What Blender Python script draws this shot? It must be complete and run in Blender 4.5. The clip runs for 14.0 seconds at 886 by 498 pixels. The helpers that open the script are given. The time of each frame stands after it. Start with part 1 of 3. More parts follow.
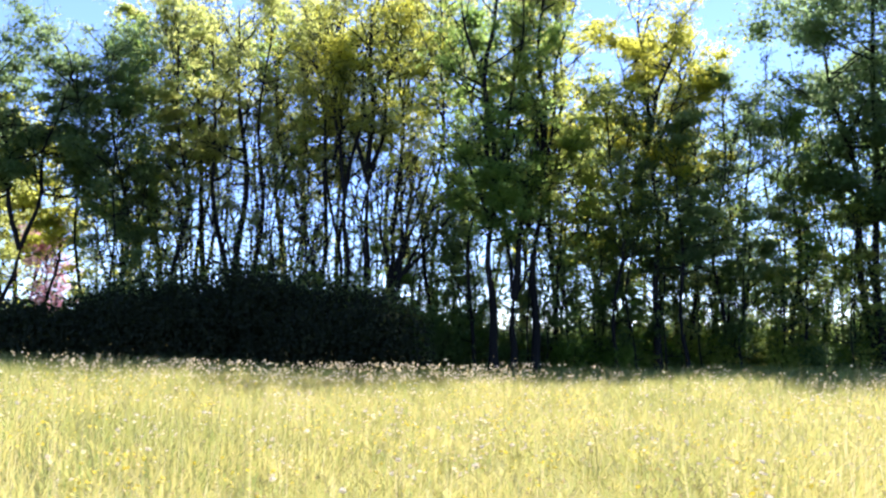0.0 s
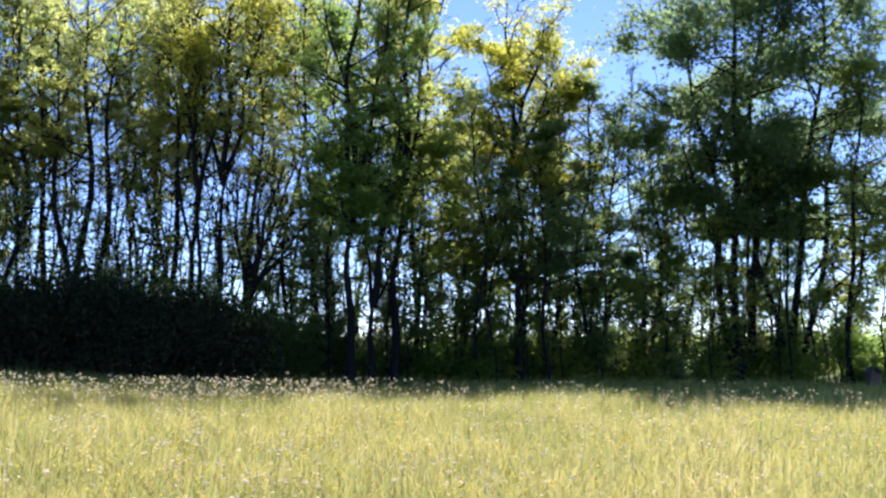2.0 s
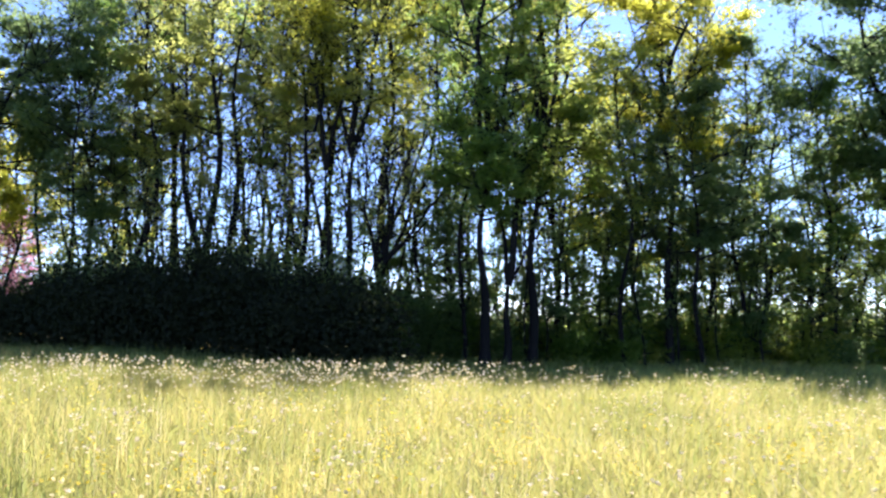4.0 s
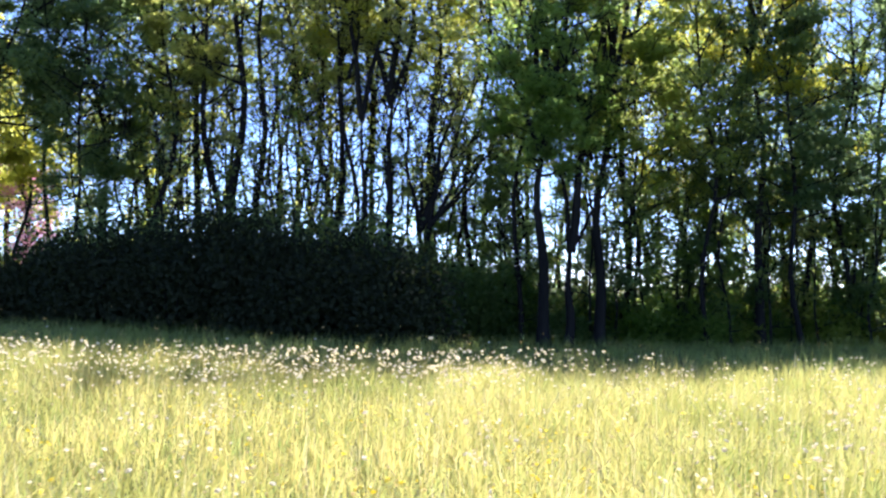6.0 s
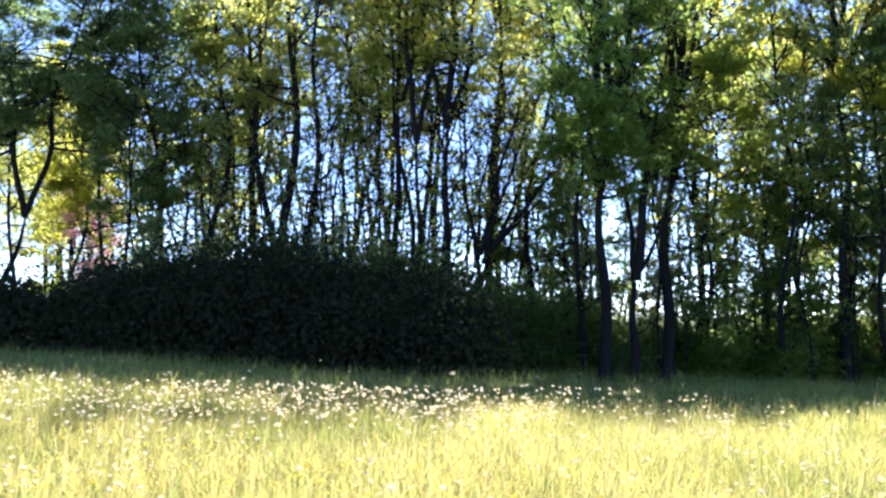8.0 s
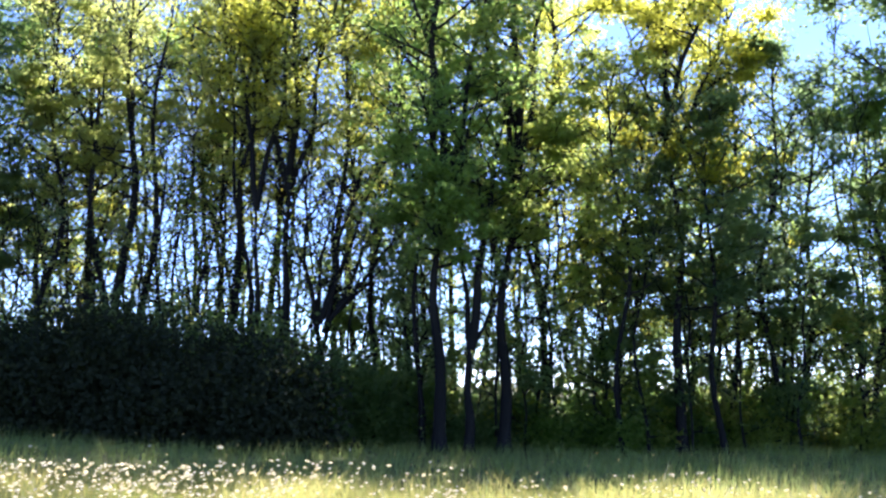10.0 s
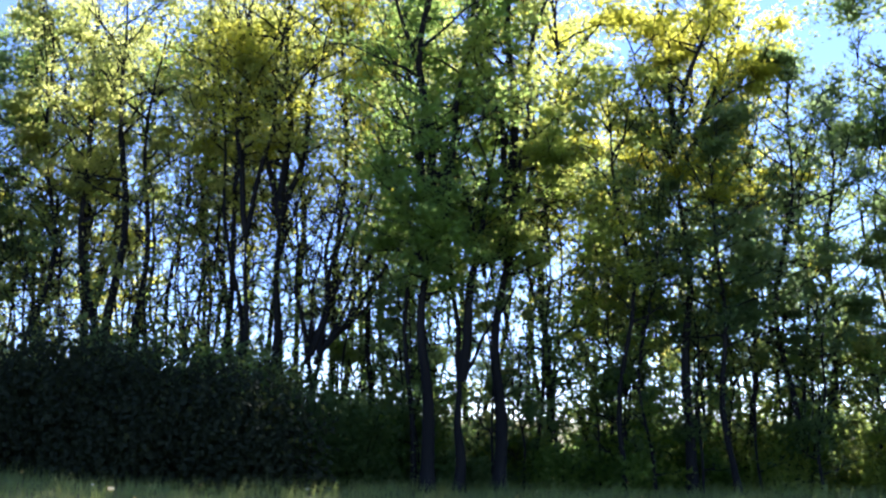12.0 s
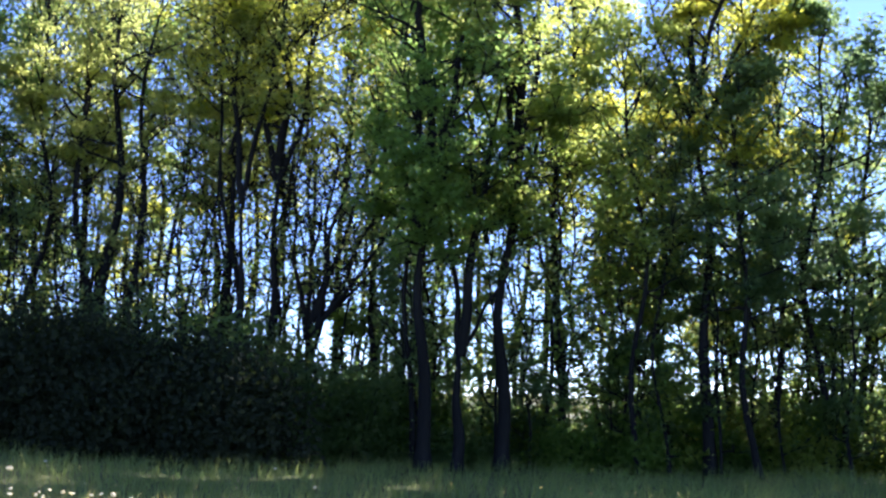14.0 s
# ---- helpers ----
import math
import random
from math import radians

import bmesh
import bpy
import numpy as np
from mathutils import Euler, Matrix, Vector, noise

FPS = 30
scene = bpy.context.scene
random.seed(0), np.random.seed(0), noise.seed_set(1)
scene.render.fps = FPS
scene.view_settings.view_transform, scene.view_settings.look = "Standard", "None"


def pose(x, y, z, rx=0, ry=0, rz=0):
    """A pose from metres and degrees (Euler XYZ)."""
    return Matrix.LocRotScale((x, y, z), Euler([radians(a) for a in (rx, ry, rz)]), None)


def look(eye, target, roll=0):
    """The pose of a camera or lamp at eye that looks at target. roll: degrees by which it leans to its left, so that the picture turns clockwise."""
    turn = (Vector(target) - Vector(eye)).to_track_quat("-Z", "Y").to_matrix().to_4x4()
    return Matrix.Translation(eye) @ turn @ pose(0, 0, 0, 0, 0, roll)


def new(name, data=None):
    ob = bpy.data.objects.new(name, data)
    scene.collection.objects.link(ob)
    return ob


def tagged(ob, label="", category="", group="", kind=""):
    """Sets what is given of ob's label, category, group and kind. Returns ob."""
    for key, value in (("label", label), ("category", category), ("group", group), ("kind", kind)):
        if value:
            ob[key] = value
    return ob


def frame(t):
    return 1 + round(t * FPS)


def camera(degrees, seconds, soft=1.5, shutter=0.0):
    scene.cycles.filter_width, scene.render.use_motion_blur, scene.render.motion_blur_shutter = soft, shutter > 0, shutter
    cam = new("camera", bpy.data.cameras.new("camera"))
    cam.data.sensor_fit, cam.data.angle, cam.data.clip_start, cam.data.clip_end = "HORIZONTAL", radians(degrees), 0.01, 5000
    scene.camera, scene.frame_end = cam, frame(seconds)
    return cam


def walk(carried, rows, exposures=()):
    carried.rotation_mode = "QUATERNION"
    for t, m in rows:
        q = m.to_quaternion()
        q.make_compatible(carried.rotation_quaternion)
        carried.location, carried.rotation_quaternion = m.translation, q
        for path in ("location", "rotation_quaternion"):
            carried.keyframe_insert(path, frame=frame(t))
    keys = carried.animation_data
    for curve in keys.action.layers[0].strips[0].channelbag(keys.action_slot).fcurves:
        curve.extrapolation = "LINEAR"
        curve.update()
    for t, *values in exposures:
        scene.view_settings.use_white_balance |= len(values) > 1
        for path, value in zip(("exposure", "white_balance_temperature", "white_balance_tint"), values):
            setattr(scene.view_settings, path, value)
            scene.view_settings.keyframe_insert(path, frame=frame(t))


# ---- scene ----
cam = camera(46.0, 14.0, soft=2.5, shutter=0.4)
walk(cam, [
    (0, pose(-0.000, 0.000, 1.472, 94.38, 0.53, 0.00)),
    (0.5, pose(0.180, 0.113, 1.516, 94.75, 0.44, -0.99)),
    (1, pose(0.331, 0.312, 1.539, 94.71, 0.10, -4.26)),
    (1.5, pose(0.534, 0.659, 1.546, 94.69, -0.09, -7.01)),
    (2, pose(0.711, 1.154, 1.566, 94.73, 0.05, -6.69)),
    (2.5, pose(0.866, 1.650, 1.607, 94.64, -0.14, -4.78)),
    (3, pose(1.061, 2.049, 1.623, 94.18, -0.09, -2.66)),
    (3.5, pose(1.249, 2.505, 1.604, 93.55, -0.26, -0.55)),
    (4, pose(1.362, 3.419, 1.572, 93.59, 0.04, 1.70)),
    (4.2, pose(1.408, 3.830, 1.559, 94.13, 0.26, 2.55)),
    (4.7, pose(1.485, 4.825, 1.553, 93.82, 0.24, 3.66)),
    (5.25, pose(1.555, 6.204, 1.554, 92.94, 0.18, 4.51)),
    (5.8, pose(1.634, 7.460, 1.555, 92.14, 0.12, 5.22)),
    (6.3, pose(1.738, 8.128, 1.551, 92.04, 0.09, 5.93)),
    (6.5, pose(1.788, 8.306, 1.540, 92.12, 0.26, 6.47)),
    (7, pose(1.957, 8.702, 1.519, 94.14, 0.28, 7.83)),
    (7.5, pose(2.123, 9.089, 1.529, 94.45, 0.03, 9.05)),
    (8, pose(2.413, 9.389, 1.544, 93.70, -0.15, 10.43)),
    (8.5, pose(2.823, 9.564, 1.550, 93.58, -0.04, 10.39)),
    (9, pose(3.107, 9.716, 1.549, 95.87, -0.31, 7.17)),
    (9.2, pose(3.241, 9.746, 1.553, 96.45, -0.31, 5.53)),
    (9.6, pose(3.519, 9.870, 1.548, 97.06, -0.23, 4.72)),
    (10.1, pose(4.032, 10.121, 1.531, 97.72, 0.04, 4.98)),
    (10.7, pose(4.686, 10.510, 1.511, 98.32, 0.39, 6.18)),
    (11.3, pose(5.133, 10.929, 1.507, 98.69, 0.57, 7.18)),
    (11.5, pose(5.219, 11.093, 1.513, 98.90, 0.50, 7.52)),
    (12, pose(5.506, 11.529, 1.545, 99.41, 0.02, 8.32)),
    (12.5, pose(5.827, 11.974, 1.570, 99.73, -0.28, 9.16)),
    (13, pose(5.965, 12.473, 1.561, 99.58, -0.51, 9.68)),
    (13.5, pose(6.133, 12.953, 1.556, 98.96, -0.51, 10.38)),
    (14, pose(6.423, 13.196, 1.550, 98.12, -0.54, 11.09)),
], exposures=[(0, 1.88, 5850, 26), (1, 1.84, 5750, 26), (1.5, 1.64, 5800, 26), (2, 1.42, 5800, 26), (2.5, 1.56, 5850, 26), (3, 1.68, 5900, 26), (4, 1.86, 6050, 25), (6.5, 2.14, 5850, 25), (7.5, 2.28, 5900, 25), (8.5, 2.26, 6000, 25), (9, 2.6, 5900, 26), (9.6, 2.4, 5800, 26), (11.3, 2.12, 5850, 26), (12.5, 2.12, 5800, 26), (14, 2.05, 5700, 26)])

# ---- sky and sun ----
SUN_EL, SUN_AZ = 44.0, 22.0        # degrees above the horizon; degrees to the east of +y
world = bpy.data.worlds.new("sky")
scene.world = world
world.use_nodes = True
wn, wl = world.node_tree.nodes, world.node_tree.links
sky_tex = wn.new("ShaderNodeTexSky")
sky_tex.sky_type = "NISHITA"
sky_tex.sun_disc = False
sky_tex.sun_elevation = radians(SUN_EL)
sky_tex.sun_rotation = radians(SUN_AZ)
sky_tex.air_density, sky_tex.dust_density, sky_tex.ozone_density = 0.8, 0.0, 3.6
sky_tex.altitude = 2500
wn["Background"].inputs["Strength"].default_value = 0.09
wl.new(sky_tex.outputs["Color"], wn["Background"].inputs["Color"])

sun_data = bpy.data.lights.new("sun", "SUN")
sun_data.energy, sun_data.angle, sun_data.color = 4.6, radians(0.5), (1.0, 0.95, 0.86)
sun_dir = Vector((math.sin(radians(SUN_AZ)) * math.cos(radians(SUN_EL)), math.cos(radians(SUN_AZ)) * math.cos(radians(SUN_EL)), math.sin(radians(SUN_EL))))
sun = new("sun", sun_data)
sun.matrix_world = look(sun_dir * 80, (0, 0, 0))


# ---- materials ----
def material(name):
    mat = bpy.data.materials.new(name)
    mat.use_nodes = True
    nt = mat.node_tree
    nt.nodes.clear()
    out = nt.nodes.new("ShaderNodeOutputMaterial")
    return mat, nt, out


def ramp(nt, source, stops):
    node = nt.nodes.new("ShaderNodeValToRGB")
    els = node.color_ramp.elements
    while len(els) < len(stops):
        els.new(0.5)
    for e, (p, c) in zip(els, stops):
        e.position, e.color = p, (*c, 1)
    nt.links.new(source, node.inputs[0])
    return node.outputs[0]


def noise_of(nt, scale, detail=4.0, stretch=(1, 1, 1)):
    co = nt.nodes.new("ShaderNodeTexCoord")
    mp = nt.nodes.new("ShaderNodeMapping")
    mp.inputs["Scale"].default_value = stretch
    nz = nt.nodes.new("ShaderNodeTexNoise")
    nz.inputs["Scale"].default_value, nz.inputs["Detail"].default_value = scale, detail
    nt.links.new(co.outputs["Object"], mp.inputs[0])
    nt.links.new(mp.outputs[0], nz.inputs["Vector"])
    return nz.outputs["Fac"]


def leaf_material(name, dark, light, through_dark, through_light, share, clump=0.6, gloss=0.6, shine=0.12, own=0.3, patch=1.1):
    """Thin green tissue: reflects a little, lets much sunlight through; each leaf has its own tone."""
    mat, nt, out = material(name)
    geo = nt.nodes.new("ShaderNodeNewGeometry")
    tone = nt.nodes.new("ShaderNodeMath")
    tone.operation = "MULTIPLY_ADD"
    nt.links.new(noise_of(nt, clump, 2.0), tone.inputs[0])
    tone.inputs[1].default_value = patch
    half = nt.nodes.new("ShaderNodeMath")
    half.operation = "MULTIPLY_ADD"
    nt.links.new(geo.outputs["Random Per Island"], half.inputs[0])
    half.inputs[1].default_value, half.inputs[2].default_value = own, 0.05 - 0.5 * own
    nt.links.new(half.outputs[0], tone.inputs[2])
    front = ramp(nt, tone.outputs[0], [(0.15, dark), (0.85, light)])
    back = ramp(nt, tone.outputs[0], [(0.15, through_dark), (0.85, through_light)])
    b = nt.nodes.new("ShaderNodeBsdfPrincipled")
    b.inputs["Roughness"].default_value = gloss
    b.inputs["Specular IOR Level"].default_value = shine
    nt.links.new(front, b.inputs["Base Color"])
    tr = nt.nodes.new("ShaderNodeBsdfTranslucent")
    nt.links.new(back, tr.inputs["Color"])
    mx = nt.nodes.new("ShaderNodeMixShader")
    mx.inputs[0].default_value = share
    nt.links.new(b.outputs[0], mx.inputs[1])
    nt.links.new(tr.outputs[0], mx.inputs[2])
    nt.links.new(mx.outputs[0], out.inputs["Surface"])
    return mat


def solid_material(name, stops, scale, rough=0.85, bump=0.4, stretch=(1, 1, 1), fine=40.0, shine=0.25):
    mat, nt, out = material(name)
    b = nt.nodes.new("ShaderNodeBsdfPrincipled")
    b.inputs["Roughness"].default_value = rough
    b.inputs["Specular IOR Level"].default_value = shine
    n1 = noise_of(nt, scale, 5.0, stretch)
    n2 = noise_of(nt, fine, 3.0, stretch)
    both = nt.nodes.new("ShaderNodeMath")
    both.operation = "MULTIPLY_ADD"
    both.inputs[1].default_value, both.inputs[2].default_value = 0.35, 0.0
    nt.links.new(n2, both.inputs[0])
    add = nt.nodes.new("ShaderNodeMath")
    add.operation = "MULTIPLY_ADD"
    add.inputs[1].default_value = 0.65
    nt.links.new(n1, add.inputs[0])
    nt.links.new(both.outputs[0], add.inputs[2])
    nt.links.new(ramp(nt, add.outputs[0], stops), b.inputs["Base Color"])
    bp = nt.nodes.new("ShaderNodeBump")
    bp.inputs["Strength"].default_value, bp.inputs["Distance"].default_value = bump, 0.02
    nt.links.new(add.outputs[0], bp.inputs["Height"])
    nt.links.new(bp.outputs[0], b.inputs["Normal"])
    nt.links.new(b.outputs[0], out.inputs["Surface"])
    return mat


LEAF = {
    "lime": leaf_material("leaf_lime", (0.055, 0.08, 0.012), (0.115, 0.13, 0.02), (0.39, 0.46, 0.065), (0.77, 0.74, 0.09), 0.68),
    "olive": leaf_material("leaf_olive", (0.075, 0.09, 0.022), (0.12, 0.13, 0.04), (0.36, 0.46, 0.12), (0.66, 0.68, 0.18), 0.68),
    "green": leaf_material("leaf_green", (0.028, 0.055, 0.010), (0.07, 0.11, 0.018), (0.20, 0.36, 0.08), (0.42, 0.58, 0.13), 0.64),
    "dark": leaf_material("leaf_dark", (0.022, 0.045, 0.012), (0.055, 0.09, 0.022), (0.15, 0.27, 0.10), (0.36, 0.48, 0.18), 0.6),
    "fresh": leaf_material("leaf_fresh", (0.045, 0.08, 0.012), (0.10, 0.13, 0.02), (0.28, 0.42, 0.08), (0.60, 0.66, 0.15), 0.66),
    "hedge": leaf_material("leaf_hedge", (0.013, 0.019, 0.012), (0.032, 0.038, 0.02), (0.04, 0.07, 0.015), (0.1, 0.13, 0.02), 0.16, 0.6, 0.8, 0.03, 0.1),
    "pink": leaf_material("blossom_pink", (0.5, 0.2, 0.28), (0.75, 0.45, 0.52), (0.6, 0.25, 0.32), (0.8, 0.5, 0.55), 0.5),
    "far": leaf_material("leaf_far", (0.07, 0.10, 0.05), (0.13, 0.16, 0.07), (0.2, 0.24, 0.06), (0.3, 0.3, 0.1), 0.4),
}
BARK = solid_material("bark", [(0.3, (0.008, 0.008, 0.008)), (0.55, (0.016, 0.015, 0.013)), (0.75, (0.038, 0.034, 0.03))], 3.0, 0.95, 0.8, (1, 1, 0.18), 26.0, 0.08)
GRASS = leaf_material("grass_blades", (0.05, 0.09, 0.016), (0.28, 0.26, 0.085), (0.17, 0.25, 0.03), (0.71, 0.615, 0.185), 0.5, 0.4, 0.6, 0.2, 0.3, 1.25)
GRASS_LOW = leaf_material("grass_low", (0.045, 0.09, 0.018), (0.20, 0.245, 0.075), (0.13, 0.26, 0.035), (0.52, 0.58, 0.17), 0.5, 0.5, 0.6, 0.2, 0.36, 1.3)
STRAW = leaf_material("grass_straw", (0.32, 0.29, 0.13), (0.52, 0.45, 0.25), (0.6, 0.5, 0.2), (0.8, 0.7, 0.4), 0.6, 0.5, 0.6)
GROUND = solid_material("meadow_ground", [(0.3, (0.05, 0.06, 0.018)), (0.5, (0.10, 0.105, 0.03)), (0.72, (0.17, 0.15, 0.06))], 0.35, 0.95, 0.6, (1, 1, 1), 9.0)
WHITE = leaf_material("petal_white", (0.74, 0.68, 0.48), (0.86, 0.80, 0.62), (0.8, 0.72, 0.46), (0.88, 0.80, 0.58), 0.55, 3.0, 0.7)
YELLOW = leaf_material("petal_yellow", (0.75, 0.62, 0.06), (0.85, 0.76, 0.16), (0.8, 0.66, 0.08), (0.9, 0.8, 0.2), 0.5, 3.0, 0.4)
STEM = leaf_material("flower_stem", (0.08, 0.11, 0.025), (0.16, 0.18, 0.05), (0.2, 0.24, 0.05), (0.3, 0.32, 0.08), 0.3)
TIMBER = solid_material("weathered_timber", [(0.3, (0.16, 0.13, 0.10)), (0.7, (0.36, 0.32, 0.26))], 2.0, 0.85, 0.4, (0.2, 1, 1), 30.0)
WHITE_PAINT = solid_material("white_fence_paint", [(0.3, (0.62, 0.61, 0.57)), (0.7, (0.8, 0.79, 0.76))], 2.0, 0.6, 0.2, (1, 1, 1), 30.0)
TILE = solid_material("roof_felt", [(0.3, (0.05, 0.05, 0.055)), (0.7, (0.11, 0.11, 0.12))], 2.0, 0.8, 0.4, (1, 1, 1), 30.0)
PLASTER = solid_material("bare_wood", [(0.3, (0.08, 0.06, 0.045)), (0.7, (0.16, 0.12, 0.09))], 1.0, 0.9, 0.2, (1, 1, 1), 20.0)


# ---- building helpers ----
def ground_z(x, y):
    """The meadow falls gently from west to east."""
    x = np.clip(x, -45.0, 45.0)
    return np.where(x < 0, -0.05 * x, -0.015 * x) + 0.03 * np.sin(x * 0.55 + 1.3) * np.sin(y * 0.4)


def gz(x, y):
    return float(ground_z(np.float64(x), np.float64(y)))


def fast_mesh(name, verts, tris, mat, smooth=False):
    verts, tris = np.asarray(verts, np.float32), np.asarray(tris, np.int32)
    me = bpy.data.meshes.new(name)
    me.vertices.add(len(verts))
    me.vertices.foreach_set("co", verts.ravel())
    me.loops.add(tris.size)
    me.loops.foreach_set("vertex_index", tris.ravel())
    me.polygons.add(len(tris))
    me.polygons.foreach_set("loop_start", np.arange(0, tris.size, 3, dtype=np.int32))
    me.polygons.foreach_set("use_smooth", np.full(len(tris), smooth, dtype=bool))
    me.update(calc_edges=True)
    me.validate()
    me.materials.append(mat)
    return me


def part_of(parent, name, me, label=""):
    ob = new(name, me)
    ob.parent = parent
    if label:
        tagged(ob, label)
    return ob


def thing(name, x, y, z, label, category, group=""):
    ob = new(name)
    ob.empty_display_size = 0.3
    ob.location = (x, y, z)
    return tagged(ob, label, category, group)


class Tubes:
    """Gathers tapered round limbs into one mesh."""

    def __init__(self):
        self.v, self.t, self.n = [], [], 0

    def add(self, pts, radii, sides):
        pts = np.asarray(pts, float)
        n = len(pts)
        tan = np.gradient(pts, axis=0)
        tan /= np.linalg.norm(tan, axis=1)[:, None] + 1e-9
        ref = np.array([0.31, 0.95, 0.02]) if abs(tan[0, 2]) > 0.6 else np.array([0.05, 0.1, 0.99])
        u = np.cross(tan, ref)
        u /= np.linalg.norm(u, axis=1)[:, None] + 1e-9
        w = np.cross(tan, u)
        a = np.arange(sides) * 2 * np.pi / sides
        ring = u[:, None, :] * np.cos(a)[None, :, None] + w[:, None, :] * np.sin(a)[None, :, None]
        v = pts[:, None, :] + ring * np.asarray(radii)[:, None, None]
        i, j = np.meshgrid(np.arange(n - 1), np.arange(sides), indexing="ij")
        p00, p01 = i * sides + j, i * sides + (j + 1) % sides
        p10, p11 = p00 + sides, p01 + sides
        tr = np.concatenate([np.stack([p00, p01, p11], -1).reshape(-1, 3), np.stack([p00, p11, p10], -1).reshape(-1, 3)])
        self.v.append(v.reshape(-1, 3))
        self.t.append(tr + self.n)
        self.n += n * sides

    def mesh(self, name, mat):
        return fast_mesh(name, np.concatenate(self.v), np.concatenate(self.t), mat, True)


def leaf_mesh(name, rng, centres, size, mat, droop=0.25, flat=0.0):
    """Folded diamond leaves, one at each centre; flat turns their faces to the sky."""
    n = len(centres)
    a = rng.normal(size=(n, 3))
    a[:, 2] = a[:, 2] / (1 + 0.5 * flat) - droop
    a /= np.linalg.norm(a, axis=1)[:, None]
    b = np.cross(a, rng.normal(size=(n, 3)) + np.array([0, 0, flat]))
    b /= np.linalg.norm(b, axis=1)[:, None] + 1e-9
    c = np.cross(a, b)
    s = (size * rng.uniform(0.6, 1.4, n))[:, None]
    wide = rng.uniform(0.3, 0.42, n)[:, None] * s
    v = np.stack([centres, centres + a * s * 0.5 + b * wide + c * s * 0.1, centres + a * s, centres + a * s * 0.5 - b * wide + c * s * 0.1], 1)
    k = np.arange(n)[:, None] * 4
    t = np.concatenate([k + np.array([[0, 1, 2]]), k + np.array([[0, 2, 3]])])
    return fast_mesh(name, v.reshape(-1, 3), t, mat)


def unit(v):
    return v / (np.linalg.norm(v) + 1e-9)


def bent(rng, start, way, length, n, lift, jitter):
    """A limb that starts along way and curves upward."""
    pts = [np.array(start, float)]
    d = unit(np.array(way, float))
    for _ in range(n - 1):
        d = unit(d + np.array([0, 0, lift / n]) + rng.normal(size=3) * jitter)
        pts.append(pts[-1] + d * length / (n - 1))
    return np.array(pts)


def along(pts, s):
    f = s * (len(pts) - 1)
    i = min(int(f), len(pts) - 2)
    return pts[i] + (pts[i + 1] - pts[i]) * (f - i)


